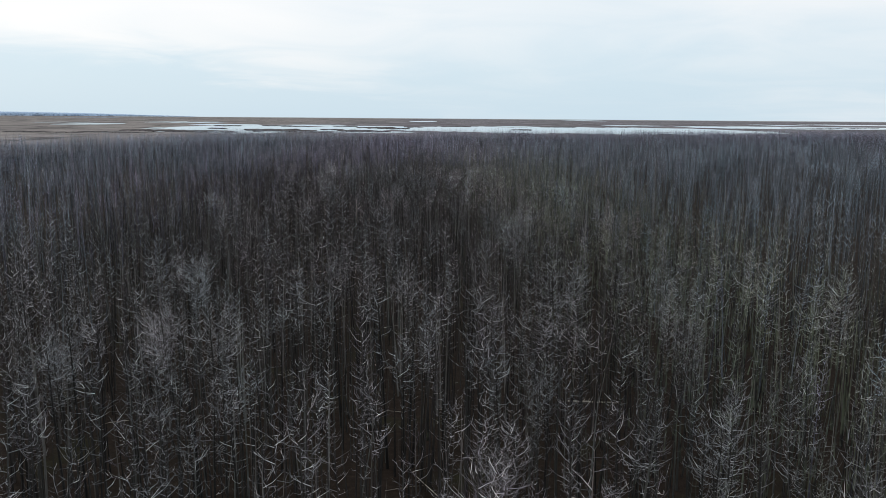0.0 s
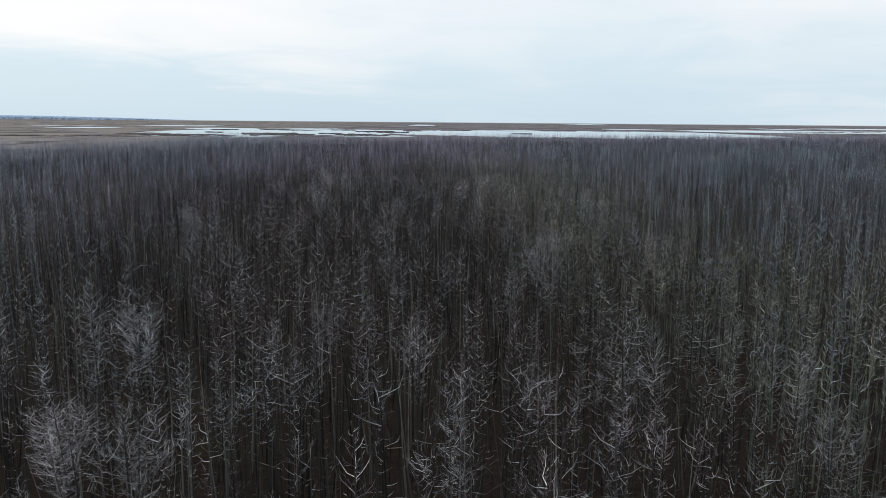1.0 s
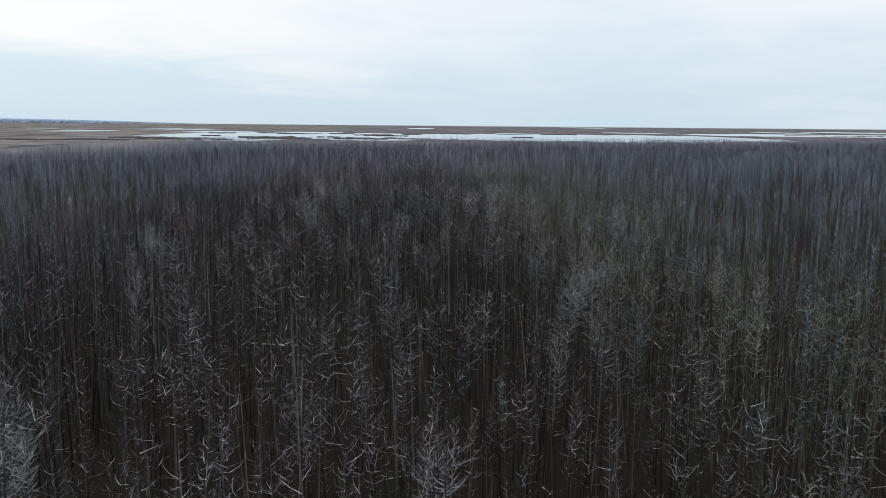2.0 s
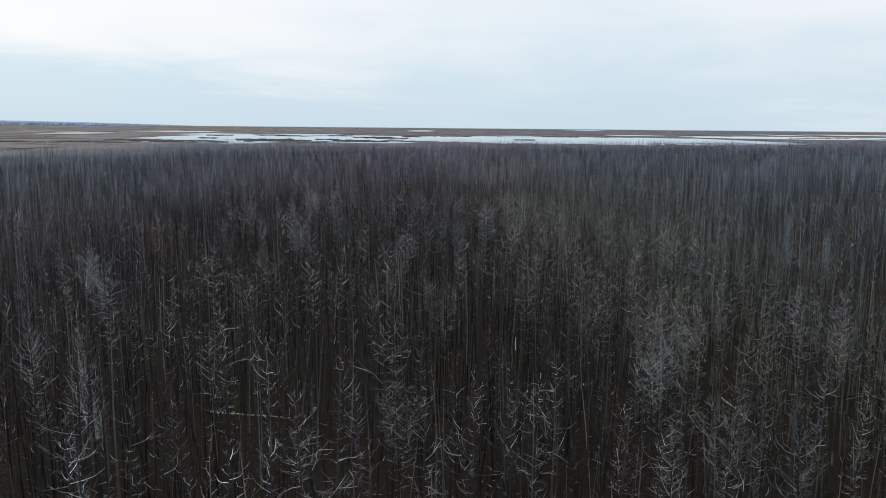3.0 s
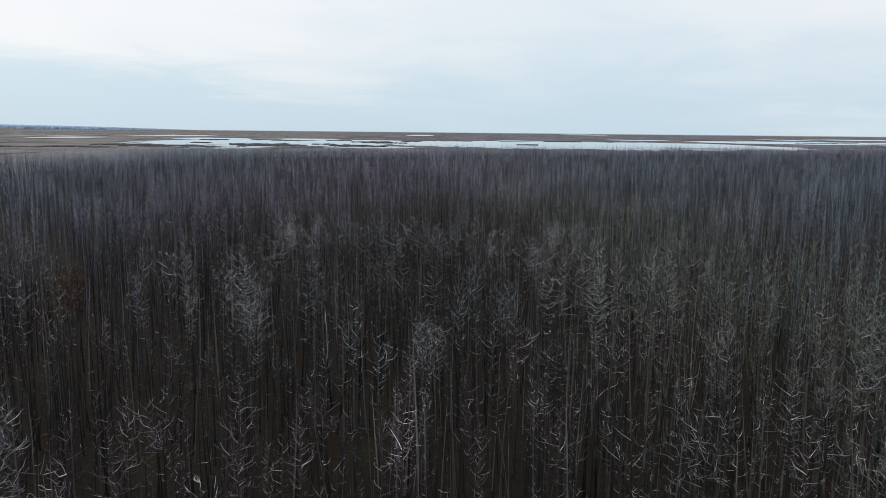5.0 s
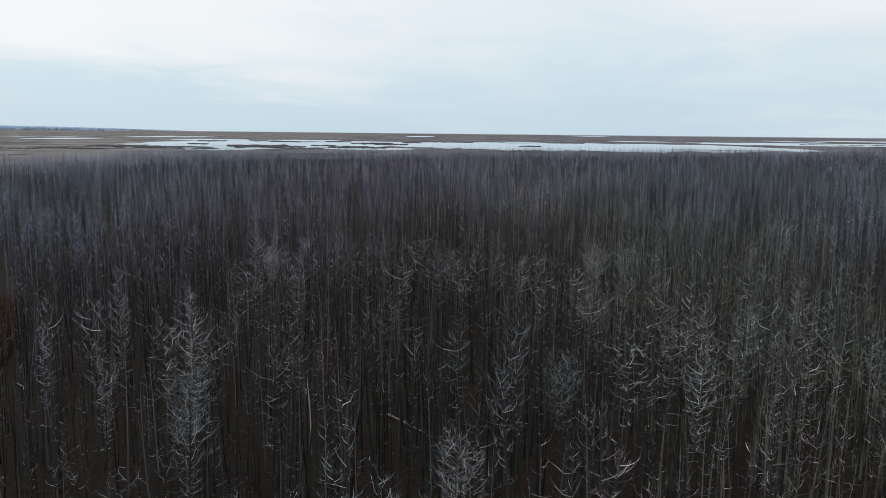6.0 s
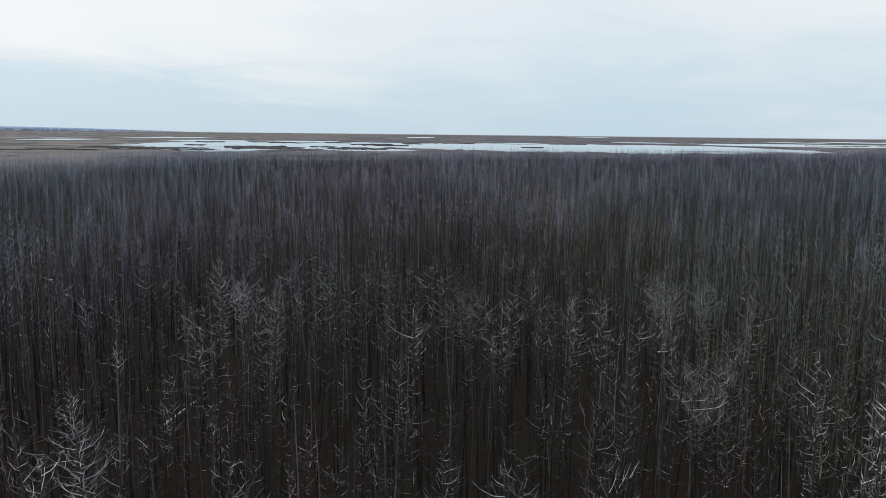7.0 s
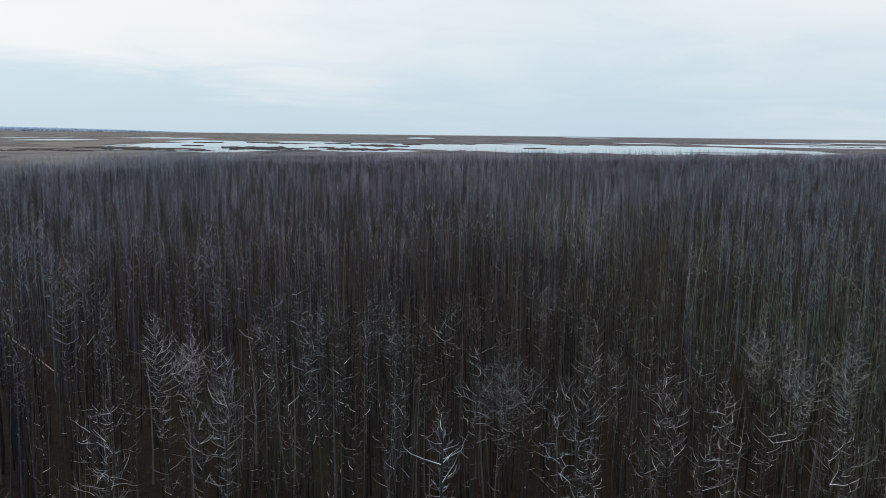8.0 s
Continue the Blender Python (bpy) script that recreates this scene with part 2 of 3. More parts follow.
def tree_sticks(rng, height, limbs, twigs, spread, trunk_sides, trunk_parts, limb_parts, bare=0.35, thick=1.0, forks=0, crook=1.5, bough=1.0, rise=0.0):
    """A bare young tree: a straight thin stem, forked or not, and many short limbs that curve upwards, with twigs."""
    stem, side, crown, fine = Sticks(), Sticks(), Sticks(), Sticks()
    sway = [Vector((rng.uniform(-1, 1), rng.uniform(-1, 1), 0)) * 0.03 * height for _ in range(2)]

    def main(f):
        return Vector((0, 0, height * f)) + sway[0] * f * f + sway[1] * math.sin(f * 3.1) * 0.6

    r0 = 0.0062 * height * thick

    def girth(f):
        return r0 * (1 - f) ** 0.8 + 0.007

    pts = [main(i / trunk_parts) for i in range(trunk_parts + 1)]
    stem.add(pts, [girth(i / trunk_parts) * (1.35 if i == 0 else 1) for i in range(trunk_parts + 1)], trunk_sides)
    axes = [(main, bare, 0.985)]
    for k in range(forks):
        f0, f1 = rng.uniform(bare - 0.05, bare + 0.2), rng.uniform(0.82, 0.97)
        a = k * 6.28 / forks + rng.uniform(-0.7, 0.7)
        away = Vector((math.cos(a), math.sin(a), 0)) * spread * rng.uniform(0.4, 0.75)

        def side_stem(f, f0=f0, f1=f1, away=away):
            u = (f - f0) / (f1 - f0)
            return main(f0) + Vector((0, 0, height * (f - f0))) + away * (1 - (1 - u) ** 2)

        pts = [side_stem(f0 + (f1 - f0) * i / 4) for i in range(5)]
        side.add(pts, [girth(f0) * (0.75 - 0.15 * i) for i in range(5)], max(trunk_sides - 2, 3))
        axes.append((side_stem, f0 + 0.06, f1))
    turn = rng.uniform(0, 6.28)
    for i in range(limbs):
        at, low, top = axes[i % len(axes)]
        f = low + (top - low) * (i + rng.random()) / limbs
        turn += 2.4 + rng.uniform(-0.5, 0.5)
        g = (f - low) / (top - low)
        shape = (0.45 + 1.1 * g) if g < 0.5 else (1.12 - g) / 0.62 + 0.12
        length = spread * shape * rng.uniform(0.45, 1.25) * (0.8 if forks > 1 else 1.0)
        lift = rng.uniform(-0.15, 0.45) + 0.45 * g + rise
        heading = turn
        way = [at(f)]
        for k in range(limb_parts):
            d = Vector((math.cos(heading) * math.cos(lift), math.sin(heading) * math.cos(lift), math.sin(lift)))
            way.append(way[-1] + d * (length / limb_parts) * rng.uniform(0.8, 1.2))
            lift = min(lift + rng.uniform(0.0, 1.7) / limb_parts, 1.45)
            heading += rng.uniform(-crook, crook) / limb_parts
            if crook > 2:
                lift -= rng.uniform(0.0, 0.5)
        rr = (0.0038 + 0.005 * length) * thick * bough
        crown.add(way, [rr * (1 - 0.7 * k / limb_parts) for k in range(limb_parts + 1)])
        for k in range(twigs):
            s = rng.uniform(0.15, 0.95)
            j = min(int(s * limb_parts), limb_parts - 1)
            q = way[j].lerp(way[j + 1], s * limb_parts - j)
            go = turn + rng.uniform(-1.3, 1.3)
            d = Vector((math.cos(go), math.sin(go), rng.uniform(-0.1, 1.6))).normalized()
            ln = length * rng.uniform(0.2, 0.6)
            if limb_parts > 2 and k % 2:
                bend = Vector((0, 0, ln * rng.uniform(0.05, 0.35)))
                fine.add([q, q + d * ln * 0.55, q + d * ln + bend], [rr * 0.55, rr * 0.42, 0])
            else:
                fine.add([q, q + d * ln], [rr * 0.55, 0])
    return stem.arrays(), side.arrays(), crown.arrays(), fine.arrays()


Kind = namedtuple("Kind", "verts tris slots height")


def joined(sets, height):
    """All sticks of a tree as one kind, stem first."""
    verts, tris, slots, count = [], [], [], 0
    for i, (v, f) in enumerate(sets):
        if len(v):
            verts.append(v)
            tris.append(f + count)
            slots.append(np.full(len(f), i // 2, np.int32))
            count += len(v)
    return Kind(np.vstack(verts), np.vstack(tris), np.concatenate(slots), height)


def wood_edge(x):
    """How far the wood reaches at x; it ends nearer on the side of the open marsh."""
    return np.where(x < -116, 465 + 5.0 * (x + 110), np.where(x < 0, 508 + 0.73 * x, 508 + 0.36 * x)) + 14 * np.sin(x * 0.045) + 8 * np.sin(x * 0.13 + 1.0)


def plant(name, label, kinds, places, rng, tall=(0.8, 1.12), slant=0.028):
    """Joins one tree of some kind at each place into one mesh."""
    verts, tris, slots, count = [], [], [], 0
    pick = rng.integers(0, len(kinds), len(places))
    for k, kind in enumerate(kinds):
        at = places[pick == k]
        if not len(at):
            continue
        n = len(at)
        a, s = rng.uniform(0, 2 * np.pi, n), rng.uniform(tall[0], tall[1], n) * at[:, 2]
        w = s * rng.uniform(0.85, 1.2, n)
        lean = rng.normal(0, slant, (n, 2))
        # more trees take the haze colour farther ahead and off to the sides
        hazed = rng.random(n) < np.clip((np.abs(at[:, 0] + 5) * 1.8 + np.maximum(at[:, 1] - 125, 0) * 0.75 - 28) / 80, 0, 1)
        # silvery crowns at the sides and nearby; the share paints in brighter view edges
        bx, by = at[:, 0] - path_x(at[:, 1]), at[:, 1]
        grown = np.clip((-bx - 7) / 12, 0, 1) * np.where(by < 70, 0.8, 0.2) + np.clip((bx - 11) / 14, 0, 1) * np.clip((260 - by) / 120, 0.1, 1) * 0.95
        grown = np.maximum(grown, 0.6 * np.clip((55 - by) / 15, 0, 1))
        style = np.where(rng.random(n) < grown, 2, hazed.astype(int))
        # share of trees in the slate haze colour, rising off both sides of the path
        side_haze = np.clip((-bx - 20) / 40, 0, 1) * 0.68 + np.clip((bx - 19) / 32, 0, 1) * np.clip((480 - by) / 200, 0.3, 0.85)
        style = np.where(rng.random(n) < side_haze, 3, style)
        c, d = np.cos(a)[:, None], np.sin(a)[:, None]
        x, y, z = (kind.verts[:, i][None, :] for i in range(3))
        up = z * s[:, None]
        vx = (c * x - d * y) * w[:, None] + at[:, 0:1] + up * lean[:, 0:1]
        vy = (d * x + c * y) * w[:, None] + at[:, 1:2] + up * lean[:, 1:2]
        verts.append(np.stack((vx, vy, up - 0.05), -1).reshape(-1, 3))
        step = np.arange(n)[:, None, None] * len(kind.verts) + count
        tris.append((kind.tris[None] + step).reshape(-1, 3))
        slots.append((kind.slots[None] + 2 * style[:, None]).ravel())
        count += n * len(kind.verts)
    me = mesh_of(name, np.vstack(verts), np.vstack(tris), (BARK, TWIG, HAZED_BARK, HAZED_TWIG, BARK, SILVER_TWIG, SIDE_HAZE_BARK, SIDE_HAZE_TWIG), np.concatenate(slots))
    return tagged(new(name, me), label, "trees", kind="stuff")


# ---- ground, water, distance ----
SEA_AT = 4050.0


def ground_sheet():
    bm = bmesh.new()
    xs = [-4800, -1500, -500, -160, -60, 60, 160, 500, 1500, 4800]
    ys = [-600, -100, 0, 75, 160, 300, 480, 850, 1450, 2700, SEA_AT, 4950]
    grid = [[bm.verts.new((x, y, 0)) for x in xs] for y in ys]
    for j in range(len(ys) - 1):
        for i in range(len(xs) - 1):
            bm.faces.new((grid[j][i], grid[j][i + 1], grid[j + 1][i + 1], grid[j + 1][i]))
    me = bpy.data.meshes.new("ground")
    bm.to_mesh(me)
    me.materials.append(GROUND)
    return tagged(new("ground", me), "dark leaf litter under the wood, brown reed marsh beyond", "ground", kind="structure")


ground_sheet()


def water_mesh(name, quads, z, label, mat=WATER):
    bm = bmesh.new()
    for corners in quads:
        bm.faces.new([bm.verts.new((x, y, z)) for x, y in corners])
    me = bpy.data.meshes.new(name)
    bm.to_mesh(me)
    bm.free()
    me.materials.append(mat)
    return tagged(new(name, me), label, "water", kind="structure")


def pond(name, cx, cy, rx, ry, broken, z, seed):
    """Shallow water with an uneven shore and banks in it, laid in strips from bank to bank."""
    def wet(x, y):
        u, v = (x - cx) / rx, (y - cy) / ry
        f = 1.0 - abs(u) ** 2.4 - abs(v) ** 2.4
        f += broken * 1.0 * noise.noise(Vector((x / 60.0, y / 260.0, seed * 3.7)))
        f += broken * 1.0 * noise.noise(Vector((x / 22.0, y / 120.0, seed * 5.1)))
        return f + broken * 0.8 * noise.noise(Vector((x / 8.0, y / 90.0, seed * 7.3)))

    quads, deep, step = [], max(7.0, ry / 18), max(1.5, rx / 170)
    y = cy - 1.35 * ry
    while y < cy + 1.35 * ry:
        x, start = cx - 1.4 * rx, None
        while x < cx + 1.45 * rx:
            now = wet(x, y) > 0
            if now and start is None:
                start = x
            if not now and start is not None:
                if x - start > 2.5 * step:
                    quads.append(((start, y), (x, y), (x, y + deep), (start, y + deep)))
                start = None
            x += step
        y += deep
    return water_mesh(name, quads, z, "still pale pond in the brown marsh, reflecting the sky")


# middle, half width, half depth, how broken the shore is
PONDS = [
    (164, 975, 225, 250, 0.34), (-247, 995, 78, 225, 0.43), (-172, 772, 40, 125, 0.41), (-112, 958, 68, 205, 0.34), (-64, 735, 34, 34, 0.54), (-330, 1180, 50, 84, 0.61), (-205, 1200, 44, 84, 0.68),
    (-55, 2226, 38, 215, 0.20), (640, 3500, 75, 380, 0.34), (363, 1485, 51, 64, 0.68), (585, 1310, 185, 165, 0.41), (782, 1811, 40, 140, 0.41),
    (1057, 1950, 110, 175, 0.81), (-523, 1150, 36, 84, 0.30), (-630, 1360, 13, 48, 0.54), (-679, 1340, 15, 52, 0.54), (-1306, 2849, 28, 290, 0.41), (-498, 1512, 66, 95, 0.94),
    (110, 1215, 28, 44, 0.68), (285, 837, 70, 27, 0.54), (760, 1330, 120, 90, 0.54),
]
POOLS = [(-246, 672, 3, 9), (-229, 664, 2, 7), (-262, 678, 2, 8), (-212, 668, 3, 7), (-196, 660, 4, 8), (-276, 670, 2, 7), (-290, 676, 2, 8), (-318, 860, 6, 14), (-204, 690, 4, 9)]
PONDS += [(*p, 0.5) for p in POOLS]
for i, (px, py, rx, ry, broken) in enumerate(PONDS):
    pond("pond_%d" % (i + 1), px, py, rx, ry, broken, 0.05 + 0.02 * i, i + 1)
water_mesh("sea", [((-1700, SEA_AT), (4800, SEA_AT - 400), (4800, 4950), (-2100, 4950))], 0.6, "thin bright line of sea at the horizon", SEA)

# a straight ditch cut through the wood
DITCH = ((-19.9, 72.2), (-28.5, 88.0))
(dx0, dy0), (dx1, dy1) = DITCH
DLEN = math.hypot(dx1 - dx0, dy1 - dy0)
DX, DY = (dx1 - dx0) / DLEN, (dy1 - dy0) / DLEN
strips = []
for i in range(40):
    a, b = DLEN * i / 40, DLEN * (i + 1) / 40
    row = []
    for d, side_sign in ((a, -1), (b, -1), (b, 1), (a, 1)):
        w = side_sign * (0.40 + 0.25 * noise.noise(Vector((d * 0.22, side_sign * 3.0, 2.0))))
        row.append((dx0 + DX * d - DY * w, dy0 + DY * d + DX * w))
    strips.append(row[::-1])
water_mesh("ditch", strips, 0.02, "narrow straight water-filled ditch through the bare wood")


def islet(cx, cy, rx, ry, seed):
    """A low bank of reeds in the water, with an uneven top."""
    r = random.Random(seed + 70)
    v, f = [], []
    for _ in range(int(30 + 0.22 * rx * ry)):
        u = r.uniform(-1.25, 1.25)
        bend = 0.7 * noise.noise(Vector((u * 1.7, seed * 2.3, 0.0)))
        wide = max(0.12, 0.75 - 0.5 * u * u + 0.6 * noise.noise(Vector((u * 3.0, seed * 4.1, 5.0))))
        x, y = cx + rx * u, cy + ry * (bend + wide * r.uniform(-1, 1))
        w, d, h = r.uniform(0.7, 2.6), r.uniform(3.0, 9.0), r.uniform(0.15, 0.7)
        k = len(v)
        for z, g in ((0.0, 1.0), (0.75, 0.9), (1.0, 0.45)):
            for q in range(6):
                a = q * 1.0472 + r.uniform(-0.3, 0.3)
                v.append((x + w * g * math.cos(a) * r.uniform(0.8, 1.2), y + d * g * math.sin(a) * r.uniform(0.8, 1.2), h * z * r.uniform(0.85, 1.15)))
        v.append((x, y, h * 1.1))
        for ring in range(2):
            for q in range(6):
                p, o = k + ring * 6 + q, k + ring * 6 + (q + 1) % 6
                f += [(p, o, o + 6), (p, o + 6, p + 6)]
        f += [(k + 12 + q, k + 12 + (q + 1) % 6, k + 18) for q in range(6)]
    me = mesh_of("reed_bank", v, f, (REEDS,))
    return tagged(new("reed_bank", me), "low dark bank of brown reeds standing in the pond", "reed bank", group="reed banks in the ponds")


BANKS = [
    (-169, 795, 24, 62), (-150, 770, 18, 40), (-190, 815, 14, 40), (-88, 791, 15, 46), (-70, 770, 14, 26), (-85, 1008, 20, 44), (-60, 955, 15, 18), (95, 927, 9, 18), (-262, 735, 20, 30), (-232, 722, 16, 26),
    (-290, 750, 14, 24), (-205, 700, 18, 18), (-246, 700, 14, 14), (-300, 1090, 14, 26), (-240, 1130, 16, 20), (-205, 1085, 14, 24), (20, 1180, 18, 16), (180, 1210, 22, 14), (-255, 880, 8, 14), (-140, 1120, 14, 20),
    (-330, 640, 26, 5), (-282, 655, 20, 5), (620, 1300, 40, 22), (700, 1290, 20, 18), (-120, 850, 10, 20), (-40, 1090, 10, 16),
]
for i, (px, py, rx, ry) in enumerate(BANKS):
    islet(px, py, rx, ry, i)


def far_wood(name, x0, x1, y0, y1, tall, n, seed, label):
    """Distant woods: many small rough crowns, in one mesh."""
    rng = random.Random(seed)
    v, f = [], []
    for _ in range(n):
        t = rng.random()
        x, y = x0 + (x1 - x0) * t + rng.uniform(-30, 30), y0 + (y1 - y0) * t + rng.uniform(-60, 60)
        low_end = 1.0 - 0.92 * t ** 2.5
        h, w = tall * low_end * rng.uniform(0.82, 1.0), tall * rng.uniform(0.4, 0.9)
        k = len(v)
        for z, r in ((0.0, 1.0), (0.5, 1.0), (0.8, 0.7)):
            for a in range(5):
                q = 1.2566 * a + rng.uniform(-0.3, 0.3)
                rr = w * r * rng.uniform(0.7, 1.2)
                v.append((x + rr * math.cos(q), y + rr * math.sin(q), h * z * rng.uniform(0.92, 1.06)))
        v.append((x, y, h))
        for i in range(2):
            for a in range(5):
                p, o = k + i * 5 + a, k + i * 5 + (a + 1) % 5
                f += [(p, o, o + 5), (p, o + 5, p + 5)]
        f += [(k + 10 + a, k + 10 + (a + 1) % 5, k + 15) for a in range(5)]
    return tagged(new(name, mesh_of(name, v, f, (FARWOOD,))), label, "woods", kind="stuff")


far_wood("far_woods", -3300, -2150, 4000, 3700, 15.0, 1500, 5, "blue line of distant woods on the horizon, haze painted into its colour")
far_wood("farther_woods", -3560, -1560, 4700, 4780, 28.0, 2200, 6, "pale blue line of low woods farther off, haze painted into its colour")

# ---- the wood ----
rng = np.random.default_rng(11)
pr = random.Random(4)


def scatter(n, x0, x1, y0, y1, keep):
    """Even scatter over the stretch, with a height factor as third column."""
    p = np.stack((rng.uniform(x0, x1, n), rng.uniform(y0, y1, n)), -1)
    p = p[keep(p[:, 0], p[:, 1])]
    return np.column_stack((p, np.ones(len(p))))


def path_x(y):
    return -0.0845 * np.clip(y, 0, 103)


def off(x, y):
    return np.abs(x - path_x(y))


brush_kinds = [joined(tree_sticks(pr, 8.0, pr.randint(30, 37), 2, pr.uniform(0.6, 0.85), 3, 4, 2, bare=pr.uniform(0.35, 0.45), thick=0.85, bough=1.6, forks=int(i % 2 == 0)), 8.0) for i in range(6)]
near_kinds = [joined(tree_sticks(pr, 8.0, pr.randint(25, 31), 2, pr.uniform(0.5, 0.8), 4, 4, 2, bare=pr.uniform(0.42, 0.58), thick=0.9, bough=1.5, forks=int(i % 3 == 0)), 8.0) for i in range(8)]
lean_kinds = [joined(tree_sticks(pr, 7.6, pr.randint(13, 19), 2, pr.uniform(0.3, 0.6), 4, 4, 2, bare=pr.uniform(0.45, 0.65), thick=0.9, bough=1.4), 7.6) for i in range(8)]
side_kinds = [joined(tree_sticks(pr, 8.0, pr.randint(15, 19), 1, pr.uniform(0.34, 0.58), 3, 3, 1, bare=pr.uniform(0.42, 0.6), thick=0.75, bough=1.9, rise=0.4), 8.0) for i in range(8)]
mid_kinds = [joined(tree_sticks(pr, 8.0, pr.randint(12, 15), 0, pr.uniform(0.46, 0.76), 3, 1, 1, bare=pr.uniform(0.36, 0.52), thick=0.7, bough=3.1, rise=0.45), 8.0) for i in range(10)]
far_kinds = [joined(tree_sticks(pr, 8.0, pr.randint(8, 10), 0, pr.uniform(0.55, 0.9), 3, 1, 1, bare=pr.uniform(0.4, 0.55), thick=0.75, bough=5.0, rise=0.5), 8.0) for i in range(8)]
pole_kinds = [joined(tree_sticks(pr, 8.0, pr.randint(4, 6), 0, pr.uniform(0.3, 0.5), 3, 1, 1, bare=0.6, thick=1.7), 8.0) for i in range(4)]
sapling_kinds = [joined(tree_sticks(pr, 6.0, 3, 0, 0.35, 3, 3, 1, bare=0.4, thick=0.8), 6.0) for i in range(5)]


def heights(p):
    """Patches of taller and lower growth; lower towards the marsh."""
    x, y = p[:, 0], p[:, 1]
    p[:, 2] = 0.95 + 0.09 * np.sin(x * 0.11 + 1.3 + np.sin(y * 0.05)) * np.sin(y * 0.075) + 0.06 * np.sin(x * 0.31 + y * 0.23) + 0.06 * np.sin(x * 0.9 + 0.7) * np.sin(y * 0.55)
    p[:, 2] *= np.clip(0.79 + (wood_edge(x) - y) / 400, 0.79, 1.0)
    return p


def clumped(p):
    """Thins the stand between its denser clumps."""
    x, y = p[:, 0], p[:, 1]
    thick = np.sin(x * 0.21 + 1.7 * np.sin(y * 0.06)) * np.sin(y * 0.16 + np.sin(x * 0.09)) + 0.6 * np.sin(x * 0.57 + 0.4 * y) * np.sin(y * 0.43 - 0.3 * x)
    return p[rng.random(len(p)) < np.clip(0.8 + 0.45 * thick, 0.4, 1.0)]


def inside(x, y):
    return (y < wood_edge(x)) & (x > -260 + 0.16 * y) & (np.abs(x) < 18 + 0.61 * np.abs(y))


# the trees that stand out, one by one: x, y of slender ones, then of those with wide crowns
SLENDER = [
    (-6.5, 21.9), (11.9, 38.1), (1.4, 73.8), (-1.8, 41.7), (-4.9, 63.8), (12.4, 57.2), (5.6, 62.3), (-3.9, 21.0), (-9.3, 25.0), (-12.1, 21.3),
    (16.8, 41.6), (-14.9, 44.9), (-6.7, 36.4), (-3.0, 29.1), (3.2, 29.6), (2.1, 28.6), (5.8, 38.3), (-21.9, 53.6), (-12.1, 57.1), (-10.7, 72.9),
    (-2.4, 73.6), (0.9, 72.6), (4.1, 70.1), (-9.7, 64.4), (-11.0, 62.8), (-14.7, 68.0), (2.4, 86.1), (10.7, 90.9), (-16.4, 81.2), (-12.9, 77.2),
    (-5.7, 76.8), (-3.5, 76.8), (2.2, 84.9), (6.9, 80.8), (4.6, 79.7), (-6.5, 74.6), (-11.4, 84.5), (-2.9, 111.7), (1.3, 112.8), (2.6, 105.6),
    (-19.6, 73.6), (-20.2, 74.9), (-21.0, 76.3), (-22.7, 79.3), (-7.6, 107.2), (-5.2, 108.9), (-3.3, 103.9), (-12.5, 106.5), (-10.0, 107.1),
]
SLENDER_FAR = [
    (-23.2, 40.7), (-8.3, 22.7), (-2.8, 25.9), (3.6, 19.2), (5.0, 26.1), (11.7, 23.1), (-5.0, 66.4), (-11.4, 64.8), (-5.1, 72.5), (-3.3, 57.3),
    (-1.9, 56.4), (0.1, 58.9), (11.4, 94.7), (12.8, 68.4), (1.4, 75.7), (-17.0, 82.8), (-13.9, 82.1), (-10.0, 79.1), (1.1, 78.2), (-2.9, 109.7),
    (-6.5, 83.8), (-23.1, 108.4), (6.9, 94.0), (-19.1, 113.5), (-15.9, 108.7), (-15.2, 122.3), (1.0, 105.1), (12.5, 118.0), (-27.4, 140.0), (-12.8, 124.5),
    (-3.9, 126.3), (-3.4, 146.3), (1.7, 131.4),
    (3.4, 124.3), (-14.8, 136.2), (-10.9, 138.8), (-15.7, 125.4), (-14.4, 126.0), (-7.4, 127.4), (-1.8, 135.4), (-0.8, 129.0), (2.7, 135.6), (-16.4, 120.0),
    (-5.0, 120.5), (13.3, 53.3),
]
WIDE = [
    (1.4, 19.4), (-9.7, 31.5), (-13.6, 27.2), (11.0, 33.0), (-12.3, 33.1), (-14.1, 43.2), (-23.1, 80.6), (-4.5, 60.0), (5.5, 65.5), (6.1, 59.0),
    (-2.6, 75.4), (4.3, 74.4), (-15.8, 104.3), (-5.9, 129.6), (4.6, 129.9), (-26.0, 85.5), (-15.5, 30.1),
    (6.9, 71.2), (8.3, 70.0), (-5.7, 97.5),
    (-1.3, 105.5), (2.2, 116.4), (-18.9, 133.3), (-5.9, 131.1), (6.2, 136.5), (7.0, 131.6),
]
CROOKED = [
    (-6.8, 57.2), (-12.4, 102.1), (-5.5, 107.1), (-18.4, 124.3), (-4.8, 124.2), (0.5, 125.3),
]
VEIL = [(-11.5, 53.6), (-13.2, 57.0), (-13.6, 58.9), (-15.2, 62.0), (-12.6, 55.0), (-14.9, 60.4), (-16.6, 65.2), (-17.6, 66.9)]


